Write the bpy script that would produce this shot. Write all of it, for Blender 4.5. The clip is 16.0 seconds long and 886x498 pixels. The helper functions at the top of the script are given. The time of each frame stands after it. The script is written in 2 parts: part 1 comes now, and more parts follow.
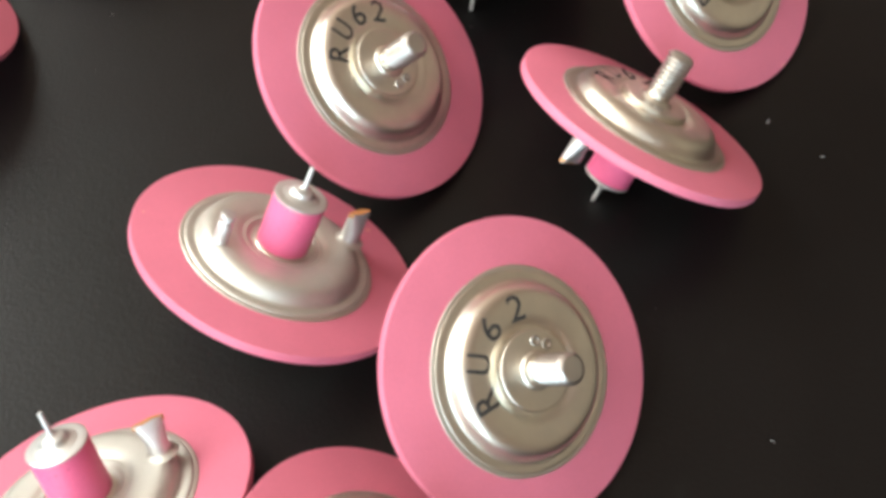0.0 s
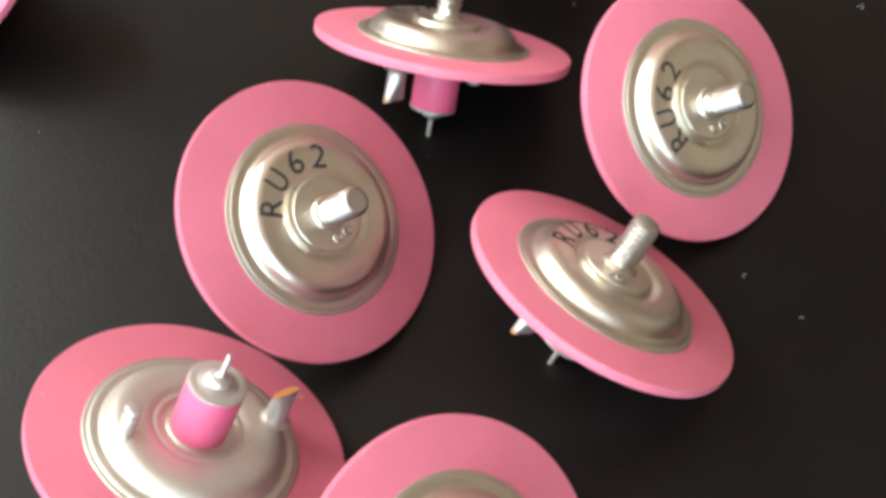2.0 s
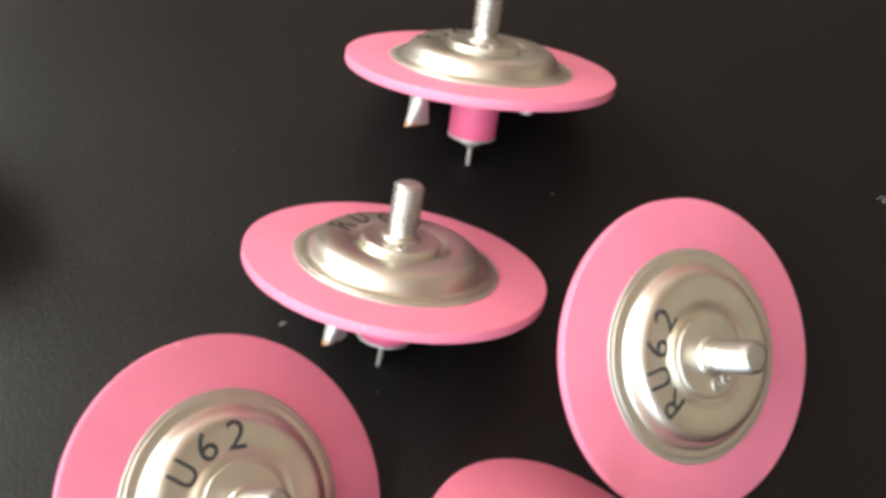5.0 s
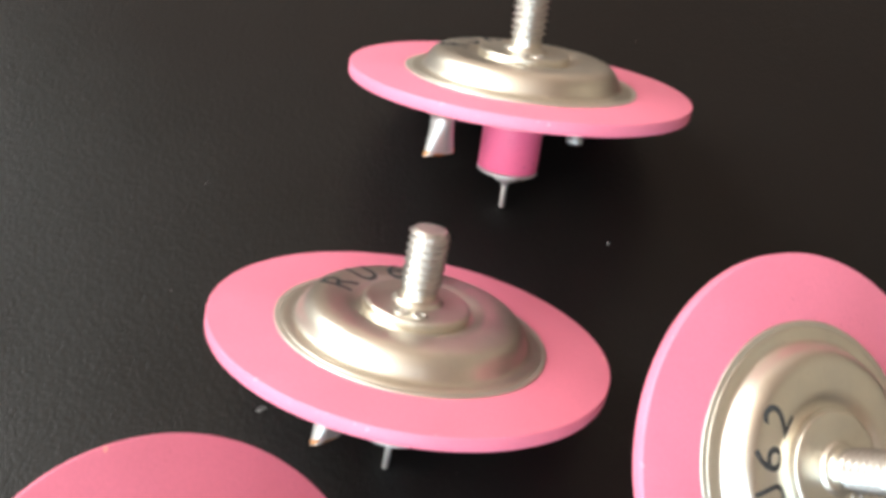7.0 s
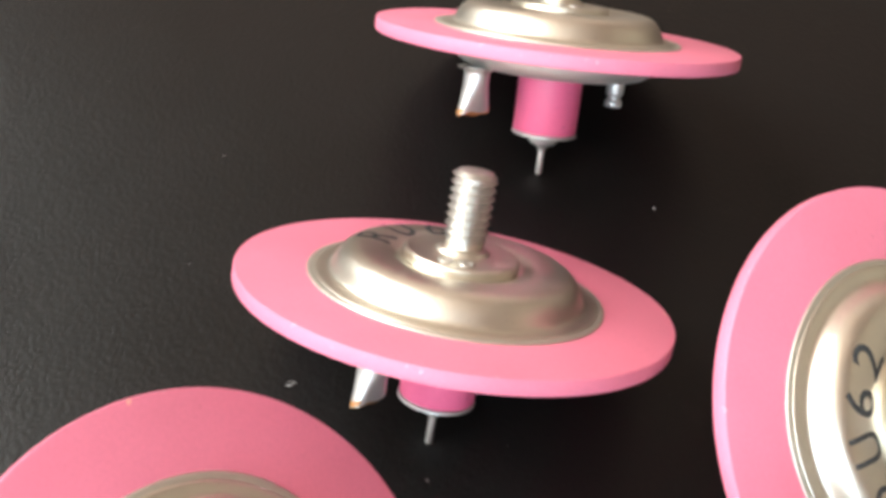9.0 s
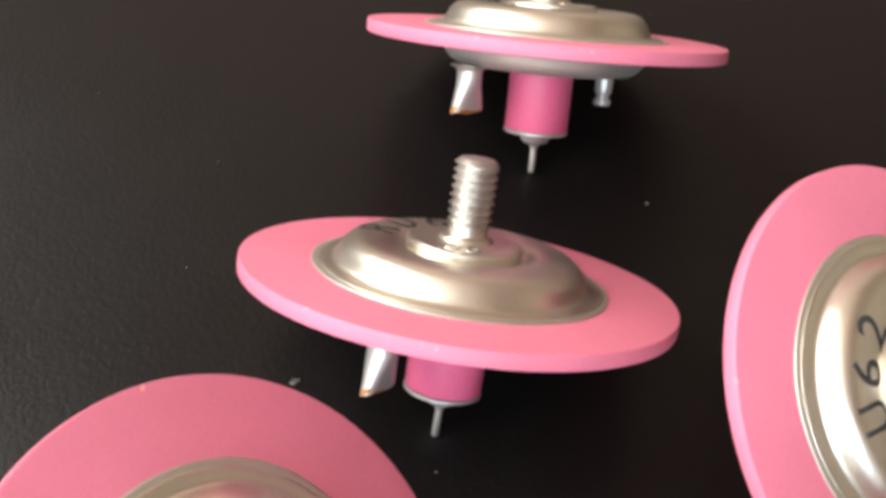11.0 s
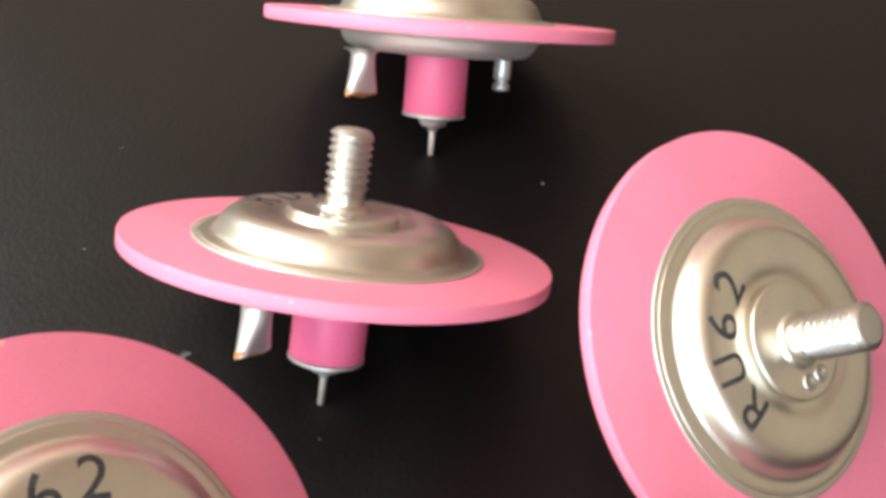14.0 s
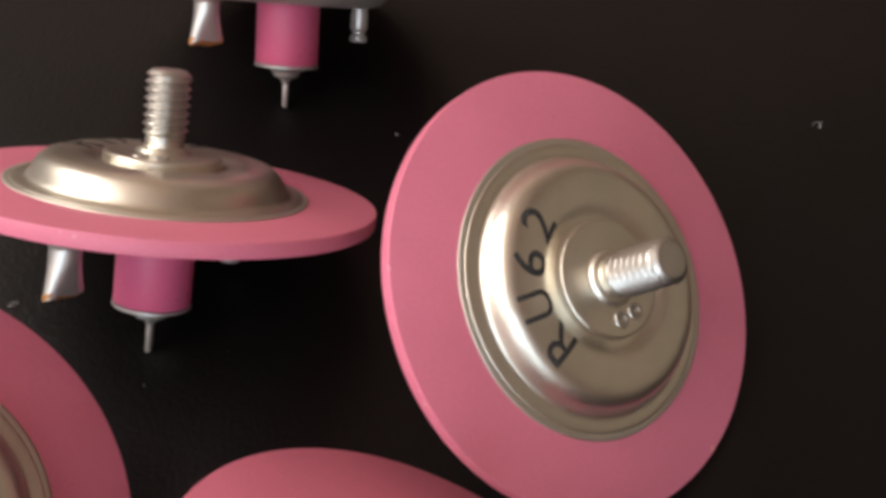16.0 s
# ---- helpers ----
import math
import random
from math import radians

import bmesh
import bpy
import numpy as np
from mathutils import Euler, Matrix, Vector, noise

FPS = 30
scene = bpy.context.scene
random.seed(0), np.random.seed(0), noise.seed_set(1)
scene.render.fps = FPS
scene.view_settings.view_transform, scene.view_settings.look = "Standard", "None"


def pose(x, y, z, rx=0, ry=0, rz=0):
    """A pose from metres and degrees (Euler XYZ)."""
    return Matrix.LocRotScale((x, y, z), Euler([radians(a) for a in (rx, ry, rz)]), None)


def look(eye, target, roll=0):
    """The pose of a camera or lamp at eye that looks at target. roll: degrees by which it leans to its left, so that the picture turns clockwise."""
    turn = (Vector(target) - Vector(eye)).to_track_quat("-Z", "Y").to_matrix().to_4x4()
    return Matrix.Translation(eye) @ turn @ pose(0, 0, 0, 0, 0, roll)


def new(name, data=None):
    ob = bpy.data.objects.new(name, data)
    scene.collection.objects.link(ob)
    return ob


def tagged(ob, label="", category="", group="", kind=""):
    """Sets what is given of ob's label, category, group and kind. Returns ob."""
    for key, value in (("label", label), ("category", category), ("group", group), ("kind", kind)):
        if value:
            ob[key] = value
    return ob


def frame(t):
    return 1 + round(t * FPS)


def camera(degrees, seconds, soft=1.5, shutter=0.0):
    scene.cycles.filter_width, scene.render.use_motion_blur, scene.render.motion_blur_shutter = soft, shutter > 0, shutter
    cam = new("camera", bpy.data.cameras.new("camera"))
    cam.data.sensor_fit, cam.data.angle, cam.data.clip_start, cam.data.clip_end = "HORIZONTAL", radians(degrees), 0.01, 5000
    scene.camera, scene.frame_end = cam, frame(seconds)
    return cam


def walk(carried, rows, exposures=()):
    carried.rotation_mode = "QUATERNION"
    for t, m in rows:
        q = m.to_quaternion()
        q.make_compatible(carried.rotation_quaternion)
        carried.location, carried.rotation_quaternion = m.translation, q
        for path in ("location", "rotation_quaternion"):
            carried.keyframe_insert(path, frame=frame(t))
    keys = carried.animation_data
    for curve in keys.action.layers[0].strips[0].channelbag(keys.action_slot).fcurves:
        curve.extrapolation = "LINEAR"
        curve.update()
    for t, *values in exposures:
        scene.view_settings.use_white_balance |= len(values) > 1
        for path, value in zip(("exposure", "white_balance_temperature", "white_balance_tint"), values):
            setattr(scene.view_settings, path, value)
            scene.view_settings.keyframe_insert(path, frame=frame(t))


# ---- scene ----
cam = camera(45.32, 16.0, soft=4.0)
# seconds, eye in metres, turn in degrees
ROWS = [
    (0.0, -0.00659, 0.00291, 0.17157, 30.863, -1.025, 0.598),
    (0.5, -0.00298, 0.01034, 0.17171, 30.643, -1.161, 0.943),
    (1.0, -0.00359, 0.02001, 0.17155, 30.779, -1.281, 1.452),
    (1.5, 0.00002, 0.02868, 0.17053, 30.703, -1.527, 1.767),
    (2.0, 0.00210, 0.03736, 0.17199, 30.764, -1.909, 1.738),
    (2.5, 0.00221, 0.04593, 0.17257, 31.081, -2.270, 1.672),
    (2.8, 0.00290, 0.05127, 0.17102, 30.846, -2.549, 1.679),
    (3.0, 0.00340, 0.05568, 0.17062, 30.889, -2.692, 1.630),
    (3.5, 0.00286, 0.06427, 0.17073, 31.212, -2.833, 1.632),
    (3.8, 0.00495, 0.06975, 0.17018, 31.239, -2.934, 1.618),
    (4.0, 0.00661, 0.07320, 0.16981, 31.234, -3.039, 1.595),
    (4.3, 0.00695, 0.07735, 0.16910, 31.370, -3.207, 1.593),
    (4.5, 0.00606, 0.08035, 0.16857, 31.453, -3.176, 1.648),
    (4.8, 0.00529, 0.08532, 0.16667, 31.317, -3.096, 1.874),
    (5.0, 0.00570, 0.08934, 0.16567, 31.248, -3.098, 1.967),
    (5.2, 0.00588, 0.09325, 0.16295, 31.465, -2.987, 2.006),
    (7.3, 0.00274, 0.11389, 0.12540, 33.711, -3.161, 3.080),
    (7.5, 0.00167, 0.11367, 0.12286, 33.734, -3.149, 3.230),
    (8.0, 0.00229, 0.11210, 0.12260, 34.845, -3.251, 2.744),
    (8.5, -0.00061, 0.11076, 0.11834, 35.601, -3.073, 1.948),
    (9.0, -0.00100, 0.10847, 0.11472, 36.986, -2.582, 1.454),
    (9.2, -0.00072, 0.10747, 0.11589, 37.483, -2.412, 1.116),
    (11.3, -0.00574, 0.10308, 0.11076, 39.566, -3.107, -0.932),
    (11.5, -0.00640, 0.10267, 0.11053, 39.824, -3.148, -0.835),
    (12.0, -0.00974, 0.10221, 0.11006, 40.460, -3.226, -1.031),
    (12.5, -0.00908, 0.10207, 0.10925, 40.868, -3.219, -1.393),
    (12.7, -0.00698, 0.10122, 0.10985, 40.975, -3.283, -1.570),
    (13.0, -0.00545, 0.10014, 0.10990, 41.188, -3.342, -1.789),
    (13.2, -0.00369, 0.09884, 0.10909, 41.082, -3.271, -1.783),
    (13.5, -0.00026, 0.09803, 0.10891, 41.014, -3.204, -1.713),
    (14.0, 0.00752, 0.09607, 0.10970, 40.936, -3.080, -1.892),
    (14.5, 0.01178, 0.09412, 0.10871, 40.730, -2.925, -2.031),
    (15.0, 0.01582, 0.09424, 0.10760, 40.691, -3.245, -2.262),
    (15.5, 0.02043, 0.09315, 0.10785, 40.467, -3.447, -2.472),
    (16.0, 0.02476, 0.09212, 0.10674, 40.283, -3.975, -3.142),
]
walk(cam, [(t, pose(x, y, z, rx, ry, rz)) for t, x, y, z, rx, ry, rz in ROWS],
     exposures=[(0.0, -0.46, 6400, 3), (2.0, -0.35, 6350, 3), (4.0, -0.18, 6300, 3), (5.0, -0.11, 6250, 3), (7.5, -0.05, 6250, 3), (9.0, -0.05, 6300, 4), (11.5, -0.46, 6550, 8), (12.5, -0.77, 6600, 8),
                (13.0, -0.60, 6600, 8), (13.5, -0.23, 6500, 6), (14.0, 0.0, 6450, 4), (14.5, -0.55, 6450, 4), (15.0, -1.12, 6750, 10), (15.5, -1.37, 6850, 12), (16.0, -1.17, 6850, 13)])

# ---- light: unseen windows behind the camera and west, from cap highlights, the sky outside ----
world = bpy.data.worlds.new("sky")
scene.world = world
world.use_nodes = True
wn = world.node_tree
sky = wn.nodes.new("ShaderNodeTexSky")
sky.sky_type = "NISHITA"
sky.sun_disc = False
sky.sun_elevation, sky.sun_rotation = radians(40), radians(20)
wn.links.new(sky.outputs[0], wn.nodes["Background"].inputs[0])
wn.nodes["Background"].inputs[1].default_value = 0.1

WIN_X0, WIN_X1, WIN_Z0, WIN_Z1 = -1.05, 0.15, -0.05, 1.55
ROOM_X0, ROOM_X1, ROOM_Y0, ROOM_Y1, ROOM_Z0, ROOM_Z1 = -1.15, 2.4, -1.3, 2.0, -0.75, 2.1
# the west window: WEST_Y0 to WEST_Y1, from WEST_Z0 up to WEST_Z1
WEST_Y0, WEST_Y1, WEST_Z0, WEST_Z1 = -0.85, 1.5, 0.6, 1.95


def daylight(eye, target, wide, tall, watts, color):
    lamp = bpy.data.lights.new("window_daylight", "AREA")
    lamp.shape, lamp.size, lamp.size_y, lamp.energy, lamp.color = "RECTANGLE", wide, tall, watts, color
    new("window_daylight", lamp).matrix_world = look(eye, target)


WIN_X, WIN_Z, WEST_Y, WEST_Z = (WIN_X0 + WIN_X1) / 2, (WIN_Z0 + WIN_Z1) / 2, (WEST_Y0 + WEST_Y1) / 2, (WEST_Z0 + WEST_Z1) / 2
daylight((WIN_X, ROOM_Y0 - 0.02, WIN_Z), (WIN_X, 1.0, WIN_Z), WIN_X1 - WIN_X0, WIN_Z1 - WIN_Z0, 62.0, (0.70, 0.86, 1.0))
daylight((ROOM_X0 - 0.02, WEST_Y, WEST_Z), (0, WEST_Y, WEST_Z), WEST_Y1 - WEST_Y0, WEST_Z1 - WEST_Z0, 134.0, (1.0, 0.97, 0.93))


# ---- materials ----
def material(name, color, rough, metal=0.0):
    m = bpy.data.materials.new(name)
    m.use_nodes = True
    b = m.node_tree.nodes["Principled BSDF"]
    b.inputs["Base Color"].default_value = (*color, 1)
    b.inputs["Roughness"].default_value = rough
    b.inputs["Metallic"].default_value = metal
    return m, m.node_tree, b


def coords(nt, scale=(1, 1, 1)):
    tc = nt.nodes.new("ShaderNodeTexCoord")
    mp = nt.nodes.new("ShaderNodeMapping")
    mp.inputs["Scale"].default_value = scale
    nt.links.new(tc.outputs["Object"], mp.inputs[0])
    return mp.outputs[0]


def noise_tex(nt, vec, scale, detail=4.0, rough=0.55):
    n = nt.nodes.new("ShaderNodeTexNoise")
    n.inputs["Scale"].default_value = scale
    n.inputs["Detail"].default_value = detail
    n.inputs["Roughness"].default_value = rough
    nt.links.new(vec, n.inputs["Vector"])
    return n.outputs[0]


def ramp(nt, src, stops):
    r = nt.nodes.new("ShaderNodeValToRGB")
    el = r.color_ramp.elements
    while len(el) < len(stops):
        el.new(0.5)
    for e, (p, c) in zip(el, stops):
        e.position, e.color = p, (*c, 1) if len(c) == 3 else c
    nt.links.new(src, r.inputs[0])
    return r.outputs[0]


def mix(nt, a, b, fac, kind="MIX"):
    m = nt.nodes.new("ShaderNodeMix")
    m.data_type, m.blend_type = "RGBA", kind
    for sock, v in ((m.inputs[6], a), (m.inputs[7], b), (m.inputs[0], fac)):
        if isinstance(v, (int, float)):
            sock.default_value = v
        elif isinstance(v, tuple):
            sock.default_value = (*v, 1)
        else:
            nt.links.new(v, sock)
    return m.outputs[2]


def bump(nt, b, height, strength, distance, prior=None):
    n = nt.nodes.new("ShaderNodeBump")
    n.inputs["Strength"].default_value = strength
    n.inputs["Distance"].default_value = distance
    nt.links.new(height, n.inputs["Height"])
    if prior is not None:
        nt.links.new(prior, n.inputs["Normal"])
    nt.links.new(n.outputs[0], b.inputs["Normal"])
    return n.outputs[0]


def grey(v):
    return (v, v, v)


def pink_ceramic(name, color, rough):
    m, nt, b = material(name, color, rough)
    v = coords(nt)
    broad = noise_tex(nt, v, 60, 3)
    fine = noise_tex(nt, v, 2600, 3)
    tone = ramp(nt, broad, [(0.3, tuple(c * 0.93 for c in color)), (0.7, tuple(min(1, c * 1.05) for c in color))])
    tone = mix(nt, tone, ramp(nt, fine, [(0.3, grey(0.93)), (0.7, grey(1.0))]), 1.0, "MULTIPLY")
    # sparse pale flecks and tan smudges of handling
    fleck = noise_tex(nt, v, 420, 2)
    tone = mix(nt, tone, (0.86, 0.42, 0.30), ramp(nt, fleck, [(0.76, grey(0)), (0.80, grey(0.7))]))
    spot = noise_tex(nt, v, 800, 2)
    tone = mix(nt, tone, tuple(c * 0.55 for c in color), ramp(nt, spot, [(0.74, grey(0)), (0.80, grey(0.35))]))
    grime = mix(nt, grey(0), ramp(nt, noise_tex(nt, v, 1500, 2), [(0.66, grey(0)), (0.72, grey(0.55))]), ramp(nt, noise_tex(nt, v, 90, 2), [(0.56, grey(0)), (0.68, grey(1))]))
    tone = mix(nt, tone, tuple(c * 0.42 for c in color), grime)
    # pale chips along the rim's edges
    sep = nt.nodes.new("ShaderNodeSeparateXYZ")
    nt.links.new(v, sep.inputs[0])
    flat = nt.nodes.new("ShaderNodeCombineXYZ")
    nt.links.new(sep.outputs[0], flat.inputs[0])
    nt.links.new(sep.outputs[1], flat.inputs[1])
    length = nt.nodes.new("ShaderNodeVectorMath")
    length.operation = "LENGTH"
    nt.links.new(flat.outputs[0], length.inputs[0])
    rim = nt.nodes.new("ShaderNodeMapRange")
    rim.inputs[1].default_value, rim.inputs[2].default_value = 0.0246, 0.0249
    nt.links.new(length.outputs["Value"], rim.inputs[0])
    chip = ramp(nt, noise_tex(nt, v, 900, 3), [(0.67, grey(0)), (0.75, grey(0.45))])
    worn = nt.nodes.new("ShaderNodeMath")
    worn.operation = "MULTIPLY"
    nt.links.new(rim.outputs[0], worn.inputs[0])
    nt.links.new(chip, worn.inputs[1])
    tone = mix(nt, tone, (0.85, 0.55, 0.60), worn.outputs[0])
    nt.links.new(tone, b.inputs["Base Color"])
    nt.links.new(ramp(nt, broad, [(0.3, grey(rough - 0.06)), (0.7, grey(rough + 0.08))]), b.inputs["Roughness"])
    bump(nt, b, fine, 0.25, 0.00004)
    b.inputs["Specular IOR Level"].default_value = 0.35
    return m


def metal(name, color, rough, grain=0.25, patch=0.10):
    m, nt, b = material(name, color, rough, 1.0)
    v = coords(nt)
    broad = noise_tex(nt, v, 130, 4)
    fine = noise_tex(nt, v, 3200, 4, 0.65)
    tone = ramp(nt, broad, [(0.3, tuple(c * 0.88 for c in color)), (0.72, color)])
    # tiny dull pits
    pits = noise_tex(nt, v, 2600, 2)
    tone = mix(nt, tone, tuple(c * 0.62 for c in color), ramp(nt, pits, [(0.66, grey(0)), (0.74, grey(0.5))]))
    nt.links.new(tone, b.inputs["Base Color"])
    nt.links.new(ramp(nt, broad, [(0.3, grey(rough + patch)), (0.7, grey(rough - patch * 0.4))]), b.inputs["Roughness"])
    bump(nt, b, fine, grain, 0.00003)
    return m


PINK = pink_ceramic("pink_alumina", (0.695, 0.190, 0.276), 0.48)
NICKEL = metal("dull_nickel", (0.755, 0.71, 0.615), 0.35, 0.55)
SATIN = metal("matt_nickel", (0.69, 0.665, 0.60), 0.50, 0.55)
BRAZE = metal("grey_braze", (0.68, 0.65, 0.57), 0.48, 0.5)
# the tube: a deeper pink than the disc, and smoother
TUBE_PINK = pink_ceramic("deep_pink_tube", (0.72, 0.135, 0.265), 0.36)
BRIGHT = metal("bright_plating", (0.60, 0.575, 0.535), 0.36, 0.2)
SILVER = metal("tinned_silver", (0.72, 0.715, 0.69), 0.45, 0.4)
for dull, amount in ((SATIN, 0.87), (SILVER, 0.83)):
    dull.node_tree.nodes["Principled BSDF"].inputs["Metallic"].default_value = amount
COPPER = metal("cut_copper", (0.66, 0.31, 0.10), 0.5, 0.4)
COPPER.node_tree.nodes["Principled BSDF"].inputs["Metallic"].default_value = 0.35
INK, ink_nt, ink_b = material("black_ink", (0.035, 0.034, 0.033), 0.6)
ink_b.inputs["Specular IOR Level"].default_value = 0.15
ink_n = noise_tex(ink_nt, coords(ink_nt), 3000, 3)
ink_nt.links.new(ramp(ink_nt, ink_n, [(0.35, grey(0.02)), (0.75, grey(0.075))]), ink_b.inputs["Base Color"])
LINT = material("pale_lint", (0.19, 0.185, 0.18), 0.9)[0]
# plaster of the added room, its warm tone tints the bounced light
WALL, wnt, wb = material("warm_plaster", (0.43, 0.32, 0.26), 0.85)
wnt.links.new(ramp(wnt, noise_tex(wnt, coords(wnt), 6, 6), [(0.3, (0.40, 0.295, 0.24)), (0.7, (0.46, 0.345, 0.285))]), wb.inputs["Base Color"])
# tan of the added east wall, set for what the cap crowns mirror
PANEL, pnt, pb = material("tan_panel", (0.37, 0.32, 0.24), 0.6)
pnt.links.new(ramp(pnt, noise_tex(pnt, coords(pnt, (9, 9, 0.6)), 3, 5), [(0.3, (0.32, 0.275, 0.215)), (0.7, (0.40, 0.345, 0.27))]), pb.inputs["Base Color"])
FLOOR, fnt, fb = material("dark_floor", (0.16, 0.10, 0.06), 0.5)
fnt.links.new(ramp(fnt, noise_tex(fnt, coords(fnt, (1, 14, 1)), 4, 5), [(0.3, (0.12, 0.075, 0.045)), (0.7, (0.20, 0.125, 0.075))]), fb.inputs["Base Color"])
WHITE = material("white_paint", (0.78, 0.77, 0.74), 0.5)[0]

HIDE, hn, hb = material("black_leatherette", (0.004, 0.0034, 0.0032), 0.33)
hv = coords(hn)
hs = coords(hn, (1.0, 0.8, 1.0))
wrinkle = hn.nodes.new("ShaderNodeTexVoronoi")
wrinkle.feature = "SMOOTH_F1"
wrinkle.inputs["Scale"].default_value = 1900
warp = hn.nodes.new("ShaderNodeVectorMath")
warp.operation = "MULTIPLY_ADD"
wnoise = hn.nodes.new("ShaderNodeTexNoise")
wnoise.inputs["Scale"].default_value = 500
hn.links.new(hs, wnoise.inputs["Vector"])
hn.links.new(wnoise.outputs[1], warp.inputs[0])
warp.inputs[1].default_value = (0.0012, 0.0012, 0.0012)
hn.links.new(hs, warp.inputs[2])
hn.links.new(warp.outputs[0], wrinkle.inputs["Vector"])
grain = noise_tex(hn, hs, 2200, 4, 0.6)
b1 = bump(hn, hb, wrinkle.outputs["Distance"], 0.42, 0.00010)
b2 = bump(hn, hb, grain, 0.35, 0.00010, b1)
hb.inputs["Specular IOR Level"].default_value = 0.25
hpatch = noise_tex(hn, hv, 22, 5)
hide_tone = ramp(hn, hpatch, [(0.3, (0.0024, 0.0020, 0.0019)), (0.7, (0.0040, 0.0033, 0.0030))])
smudge = ramp(hn, noise_tex(hn, hv, 160, 5, 0.7), [(0.60, grey(0)), (0.78, grey(0.5))])
hide_tone = mix(hn, hide_tone, (0.012, 0.011, 0.010), smudge)
lint_tex = ramp(hn, noise_tex(hn, hv, 2300, 2), [(0.77, grey(0)), (0.80, grey(0.6))])
hide_tone = mix(hn, hide_tone, (0.10, 0.095, 0.09), lint_tex)
hn.links.new(hide_tone, hb.inputs["Base Color"])
hn.links.new(ramp(hn, hpatch, [(0.3, grey(0.34)), (0.7, grey(0.41))]), hb.inputs["Roughness"])


# ---- mesh helpers (device sizes in millimetres) ----
MM = 0.001


def mesh_of(name, verts, faces, mat, sharp=40):
    me = bpy.data.meshes.new(name)
    me.from_pydata([tuple(c * MM for c in v) for v in verts], [], faces)
    me.materials.append(mat)
    me.polygons.foreach_set("use_smooth", [True] * len(me.polygons))
    me.set_sharp_from_angle(angle=radians(sharp))
    me.update()
    return me


def lathe(name, profile, mat, segs=96, sharp=40, wobble=0.0):
    """Turn a profile of (radius, height) round z; radius 0 closes an end."""
    verts, faces, rings = [], [], []
    for r, z in profile:
        if r < 1e-6:
            rings.append([len(verts)])
            verts.append((0, 0, z))
        else:
            rings.append(list(range(len(verts), len(verts) + segs)))
            for i in range(segs):
                a = 2 * math.pi * i / segs
                k = 1 + wobble * math.sin(3 * a + r) * 0.5 + wobble * math.sin(7 * a + 2 * r) * 0.3
                verts.append((r * k * math.cos(a), r * k * math.sin(a), z))
    for a, b in zip(rings, rings[1:]):
        for i in range(segs):
            j = (i + 1) % segs
            if len(a) == 1:
                faces.append((a[0], b[j], b[i]))
            elif len(b) == 1:
                faces.append((a[i], a[j], b[0]))
            else:
                faces.append((a[i], a[j], b[j], b[i]))
    return mesh_of(name, verts, faces, mat, sharp)


def smooth_profile(points, n=5):
    """A Catmull-Rom curve through (radius, height) points."""
    out = []
    for k in range(len(points) - 1):
        p0, p1, p2, p3 = (points[max(0, min(len(points) - 1, k + d))] for d in (-1, 0, 1, 2))
        for s in range(n):
            t = s / n
            out.append(tuple(0.5 * (2 * b + (c - a) * t + (2 * a - 5 * b + 4 * c - d) * t * t + (3 * b - a - 3 * c + d) * t ** 3)
                             for a, b, c, d in zip(p0, p1, p2, p3)))
    return out + [points[-1]]


def threaded(name, z0, z1, radius, pitch, depth, mat, segs=40):
    verts, faces = [], []
    steps = int((z1 - z0) / pitch * 10)
    for k in range(steps + 1):
        z = z0 + (z1 - z0) * k / steps
        fade = min(1, (z1 - z) / 0.5 + 0.25)
        for i in range(segs):
            a = i / segs
            u = (z / pitch - a) % 1.0
            dip = abs(2 * u - 1) ** 0.9
            r = radius - depth * dip * max(0, fade)
            # the first turns run out into the bare neck
            r = min(r, 2.2 + (radius - 2.2) * max(0, (z - z0 - 0.5) / 0.9)) if z - z0 < 1.4 else r
            verts.append((r * math.cos(2 * math.pi * a), r * math.sin(2 * math.pi * a), z))
    for k in range(steps):
        for i in range(segs):
            j = (i + 1) % segs
            faces.append((k * segs + i, k * segs + j, (k + 1) * segs + j, (k + 1) * segs + i))
    return verts, faces, segs


def part(name, data, parent, label="", m=None):
    ob = new(name, data)
    ob.parent = parent
    if m is not None:
        ob.matrix_basis = m
    if label:
        tagged(ob, label)
    return ob


# ---- shared shapes of the device; z is its stud's way ----
DISC_R, DISC_H = 25.0, 0.9
disc_me = lathe("ceramic_disc", [(0, -DISC_H), (24.75, -DISC_H), (24.93, -0.83), (DISC_R, -0.68), (DISC_R, 0.68), (24.93, 0.83), (24.75, DISC_H), (0, DISC_H)],
                PINK, 160, 35, 0.0016)

# stud-side cap: rolled lip, shallow brim, steep dome, flat crown, well round the boss
CAP = smooth_profile([(16.3, 0.95), (16.24, 1.12), (16.0, 1.24), (15.6, 1.29), (15.2, 1.29), (14.9, 1.31), (14.6, 1.42), (14.35, 1.72), (14.1, 2.25),
                      (13.72, 3.0), (13.15, 3.68), (12.45, 4.1), (11.6, 4.3), (10.5, 4.36), (9.5, 4.34), (8.8, 4.28), (8.2, 4.12), (7.7, 3.9), (7.2, 3.72), (6.55, 3.66)], 4)
cap_me = lathe("stud_cap", CAP, NICKEL, 112, 60)


def cap_height(r):
    pts = [c for c in CAP if c[0] < 14]
    for a, b in zip(pts, pts[1:]):
        if b[0] <= r <= a[0]:
            return a[1] + (b[1] - a[1]) * (r - a[0]) / (b[0] - a[0] + 1e-9)
    return 4.36


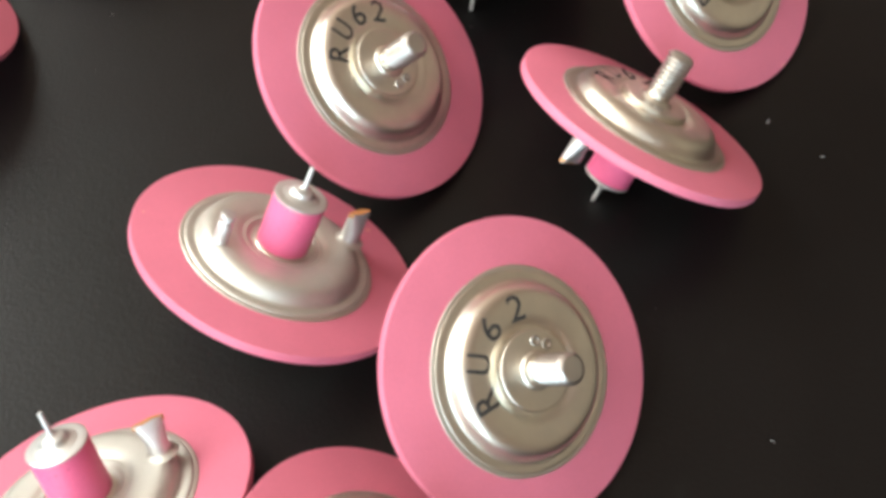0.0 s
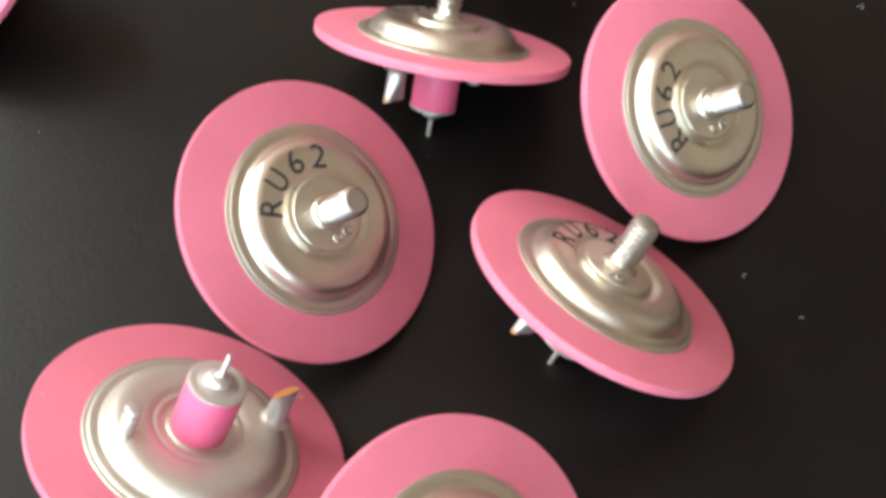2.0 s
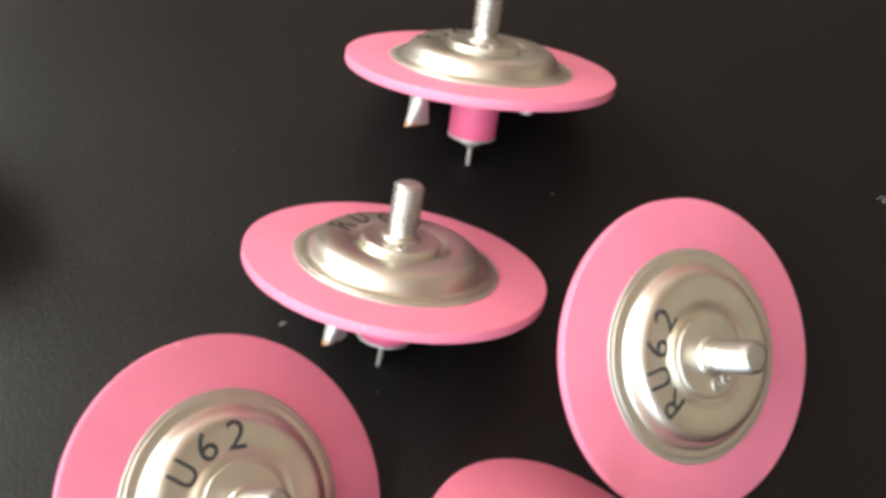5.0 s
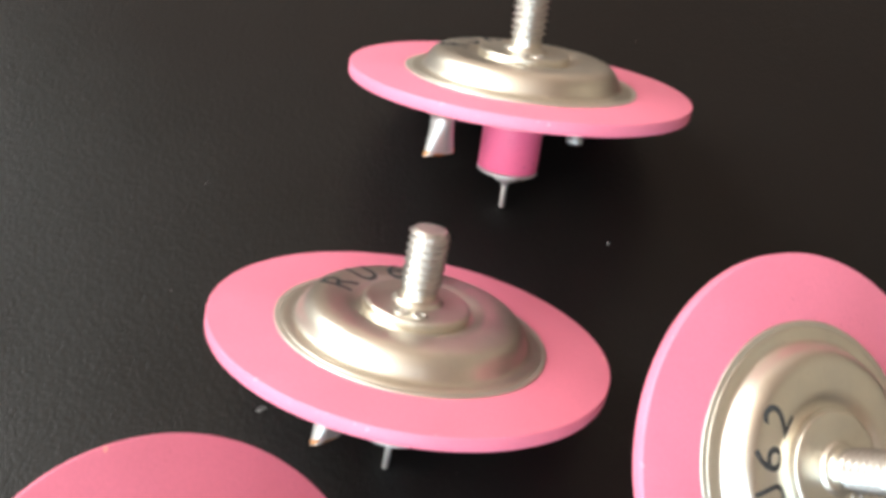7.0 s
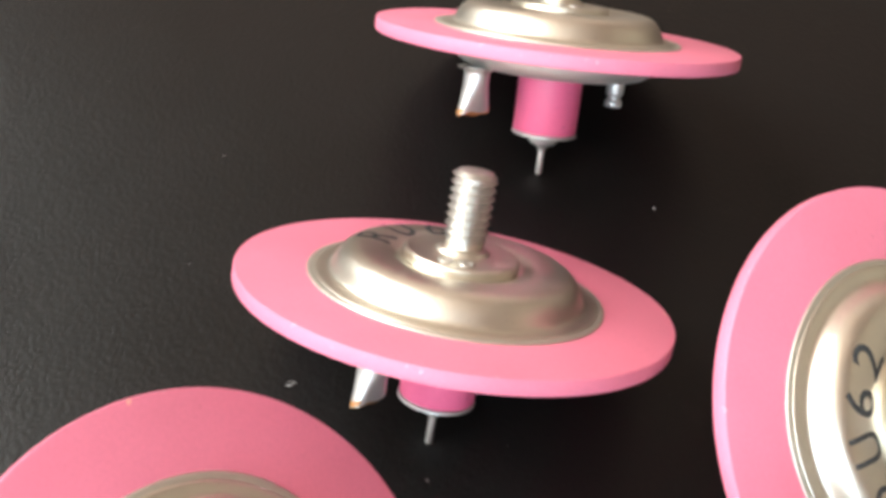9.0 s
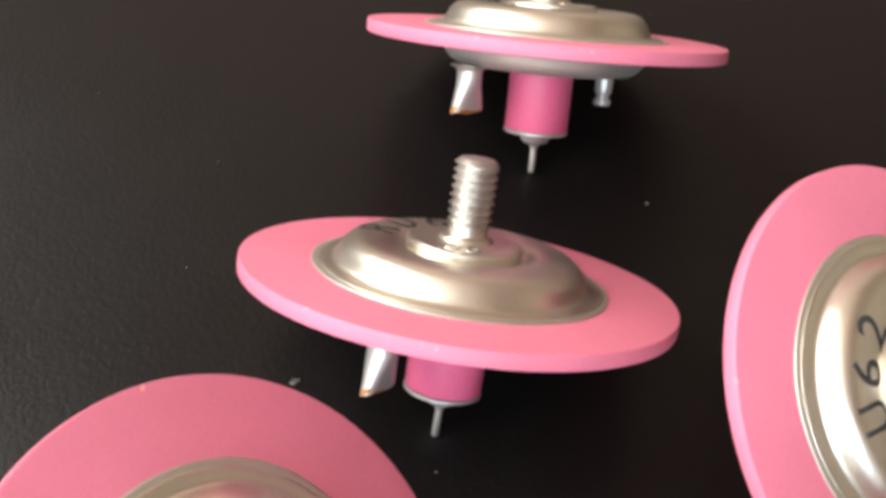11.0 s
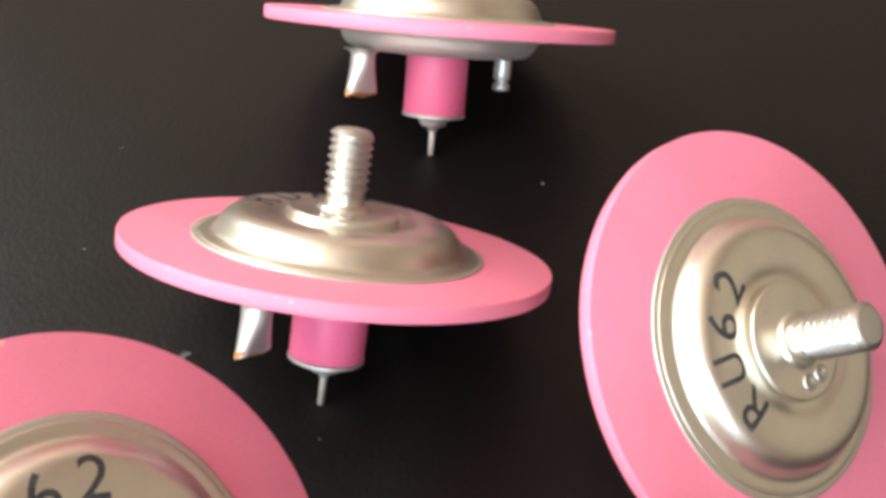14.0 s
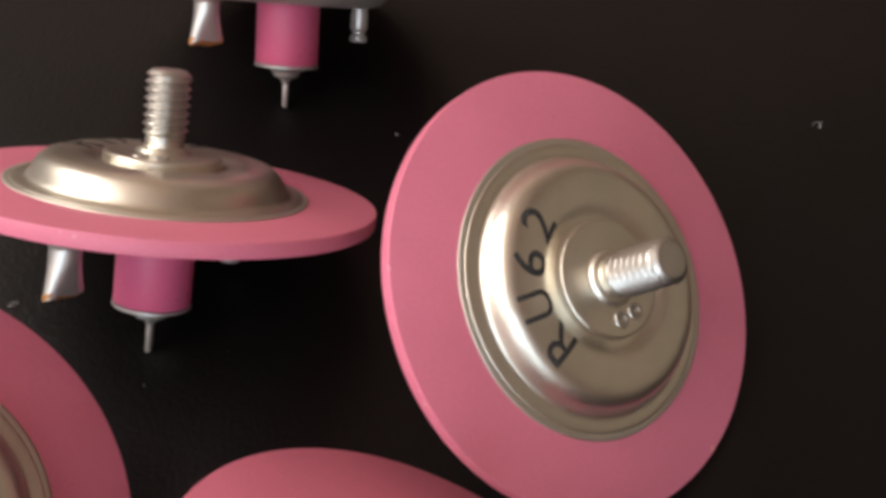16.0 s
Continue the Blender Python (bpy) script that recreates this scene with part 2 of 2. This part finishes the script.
braze_me = lathe("flange", [(17.0, 0.88), (16.98, 1.0), (16.85, 1.07), (16.5, 1.09), (16.2, 1.08)], BRAZE, 112, 60, 0.007)
braze_low_me = lathe("lower_flange", [(15.9, -1.1), (16.3, -1.12), (16.75, -1.1), (16.95, -1.02), (17.0, -0.88)], BRAZE, 112, 60, 0.004)
boss_me = lathe("boss", smooth_profile([(6.62, 3.1), (6.62, 4.45), (6.54, 4.72), (6.3, 4.86), (5.7, 4.9), (4.4, 4.9), (3.5, 4.92), (3.15, 4.98), (2.95, 5.2), (2.75, 5.42), (2.4, 5.55), (2.2, 5.7), (2.2, 6.4)], 4),
                NICKEL, 72, 60)
tv, tf, ts = threaded("stud", 6.2, 13.75, 2.6, 0.95, 0.58, BRIGHT)
top = len(tv)
for r, z in ((2.2, 14.0), (2.0, 14.26), (1.7, 14.34)):
    for i in range(ts):
        tv.append((r * math.cos(2 * math.pi * i / ts), r * math.sin(2 * math.pi * i / ts), z))
tv.append((0, 0, 14.34))
for k in range(3):
    a = top - ts + k * ts
    for i in range(ts):
        j = (i + 1) % ts
        tf.append((a + i, a + j, a + ts + j, a + ts + i))
for i in range(ts):
    tf.append((top + 2 * ts + i, top + 2 * ts + (i + 1) % ts, len(tv) - 1))
stud_me = mesh_of("stud", tv, tf, BRIGHT, 50)

# tube-side cap, its ring, the ceramic tube and its metal end
lower_me = lathe("tube_cap", [(r, -z) for r, z in smooth_profile([(5.0, 3.1), (5.7, 3.15), (6.0, 3.35), (6.35, 3.62), (6.75, 3.66), (7.1, 3.6), (7.5, 3.78), (8.1, 4.02), (9.0, 4.16), (10.5, 4.22), (11.6, 4.18), (12.5, 3.98),
                 (13.2, 3.58), (13.75, 2.95), (14.1, 2.25), (14.35, 1.78), (14.6, 1.54), (14.9, 1.48), (15.3, 1.52), (15.75, 1.56), (16.1, 1.46), (16.28, 1.25), (16.3, 0.95)], 4)],
                 SATIN, 112, 60)
collar_me = lathe("weld_collar", [(r, -z) for r, z in [(4.35, 3.42), (4.7, 3.46), (4.95, 3.36), (5.05, 3.0)]], NICKEL, 64, 60)
tube_me = lathe("ceramic_tube", [(0, -12.95), (4.2, -12.95), (4.42, -12.85), (4.5, -12.65), (4.5, -3.6), (4.4, -3.0)], TUBE_PINK, 72, 40)
end_me = lathe("end_plate", [(0, -13.5), (3.9, -13.48), (4.4, -13.42), (4.6, -13.3), (4.6, -13.05), (4.5, -12.94)], SILVER, 64, 40, 0.006)
ferrule_me = lathe("ferrule", smooth_profile([(0.46, -15.9), (0.6, -15.5), (0.8, -15.2), (1.15, -15.0), (1.6, -14.85), (1.9, -14.6), (2.0, -14.3), (2.2, -13.95), (2.7, -13.7), (3.3, -13.46)], 3), SILVER, 40, 60)
pin_me = lathe("contact_pin", [(0, -19.26), (0.3, -19.26), (0.42, -19.1), (0.44, -15.7)], SILVER, 20, 40)


def lug_mesh():
    """A round tube pinched flat towards its end, the cut end slanted."""
    verts, faces, seg = [], [], 28
    levels = 12
    for k in range(levels + 1):
        s = k / levels
        f = max(0, (s - 0.35) / 0.65) ** 1.1
        hx, hy = 1.7 + (2.4 - 1.7) * f, 1.7 + (0.85 - 1.7) * f
        for i in range(seg):
            a = 2 * math.pi * i / seg
            e = 1 - 0.35 * f
            x = hx * math.copysign(abs(math.cos(a)) ** e, math.cos(a))
            y = hy * math.copysign(abs(math.sin(a)) ** e, math.sin(a))
            end = -10.35 + 0.35 * y / 0.85 + 0.14 * math.sin(2.3 * x)
            verts.append((x, y, -4.0 + (end + 4.0) * s))
    for k in range(levels):
        for i in range(seg):
            j = (i + 1) % seg
            faces.append((k * seg + j, k * seg + i, (k + 1) * seg + i, (k + 1) * seg + j))
    ring = verts[-seg:]
    cut_v = [(x * 0.99, y * 0.97, z - 0.06) for x, y, z in ring] + [(x * 1.02, y * 1.04, z + 0.7) for x, y, z in ring]
    cut_f = [tuple(range(seg - 1, -1, -1))] + [(seg + (i + 1) % seg, seg + i, i, (i + 1) % seg) for i in range(seg)]
    return mesh_of("pinched_lug", verts, faces, SILVER, 50), mesh_of("cut_end", cut_v, cut_f, COPPER, 40)


lug_me, cut_me = lug_mesh()
fillet_me = lathe("solder_fillet", [(1.68, -4.95), (1.78, -4.6), (2.05, -4.34), (2.45, -4.22), (2.7, -4.05)], SATIN, 28, 60, 0.03)
stub_me = lathe("stub", [(0, -9.5), (1.05, -9.5), (1.25, -9.4), (1.32, -8.95), (1.22, -8.5), (0.98, -8.35), (0.96, -7.9), (1.2, -7.7), (1.3, -7.4), (1.3, -5.4), (1.15, -4.8), (1.3, -4.4), (1.4, -4.0)],
                SILVER, 28, 60)


def letter_meshes():
    """The stamped letters, bent round the crown of the cap, about the angle 0."""
    made = []
    for k, ch in enumerate("RU62"):
        cu = bpy.data.curves.new("letter", "FONT")
        cu.body, cu.size, cu.align_x, cu.align_y = ch, 1.0, "CENTER", "CENTER"
        cu.resolution_u, cu.offset = 6, 0.006
        ob = bpy.data.objects.new("letter", cu)
        me = ob.to_mesh()
        bm = bmesh.new()
        bm.from_mesh(me)
        ob.to_mesh_clear()
        for _ in range(3):
            far = [e for e in bm.edges if e.calc_length() > 0.12]
            bmesh.ops.subdivide_edges(bm, edges=far, cuts=1)
            bmesh.ops.triangulate(bm, faces=bm.faces[:])
        bm.verts.index_update()
        vs = [v.co.copy() for v in bm.verts]
        fs = [tuple(v.index for v in f.verts) for f in bm.faces]
        bm.free()
        bpy.data.objects.remove(ob)
        x0, x1 = min(v.x for v in vs), max(v.x for v in vs)
        y0, y1 = min(v.y for v in vs), max(v.y for v in vs)
        wide, tall = (3.2, 3.0, 2.8, 2.9)[k], 4.2
        out = []
        for v in vs:
            x = (v.x - (x0 + x1) / 2) / (x1 - x0) * wide
            r = 10.25 + (v.y - (y0 + y1) / 2) / (y1 - y0) * tall
            # the top of a letter points outwards, and the word runs clockwise
            px, py = r, -x
            out.append((px, py, cap_height(math.hypot(px, py)) + 0.03))
        made.append(mesh_of("letter", out, fs, INK, 30))
    return made


LETTERS = letter_meshes()
dimple_me = lathe("stamped_dimple", [(1.0, -0.02), (0.93, 0.12), (0.74, 0.2), (0.56, 0.13), (0.48, 0.02), (0, 0.0)], BRIGHT, 24, 60)


def spin(deg):
    return Matrix.Rotation(radians(deg), 4, "Z")


def device(x, y, z, tilt, az, word, lug, mark, stud_up=True, label="", twist=0, gap=28):
    """One feedthrough: centre of its disc in mm, the lean of its axis and the way it leans; the angles of word, lug and dimples round the axis."""
    m = Matrix.Translation((x * MM, y * MM, z * MM)) @ Matrix.Rotation(radians(az), 4, "Z") @ Matrix.Rotation(radians(tilt), 4, "Y")
    if not stud_up:
        m = m @ Matrix.Rotation(math.pi, 4, "X")
    root = new("ceramic_feedthrough")
    root.empty_display_size = 0.01
    root.matrix_world = m
    tagged(root, label, "ceramic insulator", "feedthroughs on the table")
    part("ceramic_disc", disc_me, root, "", spin(word * 1.7))
    cap = part("stud_cap", cap_me, root, "dull nickel domed cap with rolled flange", spin(word))
    part("flange", braze_me, cap, "dull grey flange")
    part("boss", boss_me, cap)
    for k, me in enumerate(LETTERS):
        part("letter", me, cap, "black ink letter" if k < 2 else "black ink digit", spin((1.5 - k) * gap))
    for da in (-14, 14):
        part("stamped_dimple", dimple_me, cap, "", spin(mark - word + da) @ Matrix.Translation((4.6 * MM, 0, 4.89 * MM)))
    part("threaded_stud", stud_me, root, "bright threaded metal stud", spin(word * 2.3))
    low = part("tube_cap", lower_me, root, "dull nickel domed cap below the disc", spin(lug))
    part("flange", braze_low_me, low, "dull grey flange")
    part("weld_collar", collar_me, low)
    tube = part("ceramic_tube", tube_me, root, "short pink ceramic tube", spin(lug))
    end = part("end_plate", end_me, tube, "silvery metal end plate")
    part("ferrule", ferrule_me, root)
    part("contact_pin", pin_me, root, "thin silvery pin")
    lg = part("pinched_lug", lug_me, root, "silvery tube pinched flat", spin(lug) @ Matrix.Translation((12.6 * MM, 0, 0)) @ spin(twist))
    part("cut_end", cut_me, lg, "orange copper cut end")
    part("solder_fillet", fillet_me, lg)
    part("stub", stub_me, root, "short grooved silvery stub", spin(lug + 178) @ Matrix.Translation((11.8 * MM, 0, 0)))
    return root


# ---- an unseen room, added to close the place and bounce daylight ----
def box(name, x0, x1, y0, y1, z0, z1, mat, bevel=0.0):
    bm = bmesh.new()
    bmesh.ops.create_cube(bm, size=1.0)
    for v in bm.verts:
        v.co = Vector(((x0 + x1) / 2 + v.co.x * (x1 - x0), (y0 + y1) / 2 + v.co.y * (y1 - y0), (z0 + z1) / 2 + v.co.z * (z1 - z0)))
    if bevel:
        bmesh.ops.bevel(bm, geom=bm.edges[:], offset=bevel, segments=3, affect="EDGES", profile=0.5)
    me = bpy.data.meshes.new(name)
    bm.to_mesh(me)
    bm.free()
    me.materials.append(mat)
    return new(name, me)


W = 0.12
tagged(box("floor", ROOM_X0 - W, ROOM_X1 + W, ROOM_Y0 - W, ROOM_Y1 + W, ROOM_Z0 - W, ROOM_Z0, FLOOR), "dark brown wooden floor of the room", "floor", kind="structure")
tagged(box("ceiling", ROOM_X0 - W, ROOM_X1 + W, ROOM_Y0 - W, ROOM_Y1 + W, ROOM_Z1, ROOM_Z1 + W, WALL), "added unseen ceiling of warm plaster, bounces daylight", "ceiling", kind="structure")
tagged(box("wall_north", ROOM_X0 - W, ROOM_X1 + W, ROOM_Y1, ROOM_Y1 + W, ROOM_Z0, ROOM_Z1, WALL), "added unseen wall of warm plaster, bounces daylight", "wall", kind="structure")
# unseen east wall, there to shape reflections and fill from the right
tagged(box("wall_east", ROOM_X1, ROOM_X1 + W, ROOM_Y0, ROOM_Y1, ROOM_Z0, ROOM_Z1, PANEL), "added unseen wall, light brown for the caps to reflect", "wall", kind="structure")
west = new("wall_west")
tagged(west, "added unseen plastered wall with one window opening", "wall", kind="structure")
for a in ((ROOM_Y0, WEST_Y0, ROOM_Z0, ROOM_Z1), (WEST_Y1, ROOM_Y1, ROOM_Z0, ROOM_Z1), (WEST_Y0, WEST_Y1, ROOM_Z0, WEST_Z0), (WEST_Y0, WEST_Y1, WEST_Z1, ROOM_Z1)):
    box("wall_panel", ROOM_X0 - W, ROOM_X0, a[0], a[1], a[2], a[3], WALL).parent = west
south = new("wall_south")
tagged(south, "added unseen plastered wall with one window opening", "wall", kind="structure")
for a in ((ROOM_X0 - W, WIN_X0, ROOM_Z0, ROOM_Z1), (WIN_X1, ROOM_X1 + W, ROOM_Z0, ROOM_Z1), (WIN_X0, WIN_X1, ROOM_Z0, WIN_Z0), (WIN_X0, WIN_X1, WIN_Z1, ROOM_Z1)):
    box("wall_panel", a[0], a[1], ROOM_Y0 - W, ROOM_Y0, a[2], a[3], WALL).parent = south
win = new("window_1")
tagged(win, "added unseen window frame, white painted, in the wall opening", "window", kind="structure")
for a in ((WIN_X0, WIN_X0 + 0.05, WIN_Z0, WIN_Z1), (WIN_X1 - 0.05, WIN_X1, WIN_Z0, WIN_Z1), (WIN_X0 + 0.05, WIN_X1 - 0.05, WIN_Z0, WIN_Z0 + 0.05), (WIN_X0 + 0.05, WIN_X1 - 0.05, WIN_Z1 - 0.05, WIN_Z1), (WIN_X - 0.03, WIN_X + 0.03, WIN_Z0 + 0.05, WIN_Z1 - 0.05)):
    box("frame_bar", a[0], a[1], ROOM_Y0 + 0.002, ROOM_Y0 + 0.05, a[2], a[3], WHITE, 0.004).parent = win

# ---- the table under everything ----
table = new("table")
table.location = (0, 0.25, ROOM_Z0)
tagged(table, "table with a black grained leatherette top", "table")
tt = box("tabletop", -0.55, 0.55, -0.35, 0.35, 0.725, 0.75, HIDE, 0.004)
tt.parent = table
for lx in (-0.5, 0.5):
    for ly in (-0.3, 0.3):
        box("leg", lx - 0.025, lx + 0.025, ly - 0.025, ly + 0.025, 0, 0.725, FLOOR, 0.004).parent = table

# ---- the feedthroughs ----
UP = "pink ceramic disc, nickel caps, stud upwards, leaning on its pin"
DOWN = "pink ceramic disc, nickel caps, tube upwards, leaning on its stud"
device(-18.1, 135.5, 15.5, 37.0, -20.8, 170, 40, -18, True, UP, 0, 27.5)
device(32.0, 125.0, 15.0, 35.5, 45.6, 76, 162, 200, True, UP, 0, 27)
device(50.5, 163.8, 15.4, 36.5, -40.0, -125, 60, -14, True, UP, 0, 25.5)
device(-33.3, 95.0, 13.8, 32.2, 46.5, 40, 22.5, 0, False, DOWN, 160)
device(7.7, 73.6, 15.7, 36.2, -34.2, -159.5, 30, 120, True, UP, 0, 33)
device(-57.1, 50.6, 13.6, 30.5, 117.5, 10, 87.5, 0, False, DOWN, 178)
device(3.1, 177.3, 15.5, 36.6, 79.1, 40, 150, 180, True, UP)
device(16.3, 220.4, 15.8, 35.5, 84.9, 45, 126, 190, True, UP)
device(-12.0, 38.0, 15.0, 35.5, 30.0, 110, 150, 200, True, UP)
device(-115.5, 152.5, 15.4, 36.0, 40.0, 100, 20, 200, True, UP)
device(-98.5, 199.0, 15.4, 36.0, -140.0, 60, 70, 200, True, UP)

# ---- lint and dust on the leatherette ----
rng = random.Random(4)
lv, lf = [], []
SPOTS = [(-76.4, 162.8, .5), (61.4, 137.0, .7), (71.3, 128.6, .8), (52.1, 68.4, .7), (-29.7, 209.9, .36), (-31.5, 190.6, .3), (31.6, 203.9, .7), (1.0, 161.3, .45), (-16.1, 173.1, .9), (96.0, 206.8, .8)]
for _ in range(60):
    SPOTS.append((rng.uniform(-150, 150), rng.uniform(20, 330), rng.uniform(0.10, 0.26)))
for x, y, s in SPOTS:
    a0, n0 = rng.uniform(0, 6.28), len(lv)
    for i in range(6):
        a = a0 + i * math.pi / 3
        r = s * rng.uniform(0.25, 0.7) * (1.5 if i % 3 == 0 else 0.6)
        lv.append((x + r * math.cos(a), y + r * math.sin(a), 0.04))
    lv.append((x, y, 0.04 + s * 0.25))
    lf += [(n0 + i, n0 + (i + 1) % 6, n0 + 6) for i in range(6)]
for x, y, r, a0, a1 in ((-16.1, 173.1, 0.7, 0.4, 2.8), (96.0, 206.8, 1.3, 1.2, 2.9), (61.4, 137.0, 0.6, 0.2, 1.6)):
    n0 = len(lv)
    for i in range(9):
        a = a0 + (a1 - a0) * i / 8
        for w, h in ((-0.07, 0.03), (0.0, 0.14), (0.07, 0.03)):
            lv.append((x + (r + w) * math.cos(a), y + (r * 0.7 + w) * math.sin(a), h))
    for i in range(8):
        k = n0 + 3 * i
        lf += [(k, k + 1, k + 4, k + 3), (k + 1, k + 2, k + 5, k + 4)]
tagged(new("dust_specks", mesh_of("dust_specks", lv, lf, LINT)), "scattered pale specks of dust and lint", "dust", kind="stuff")
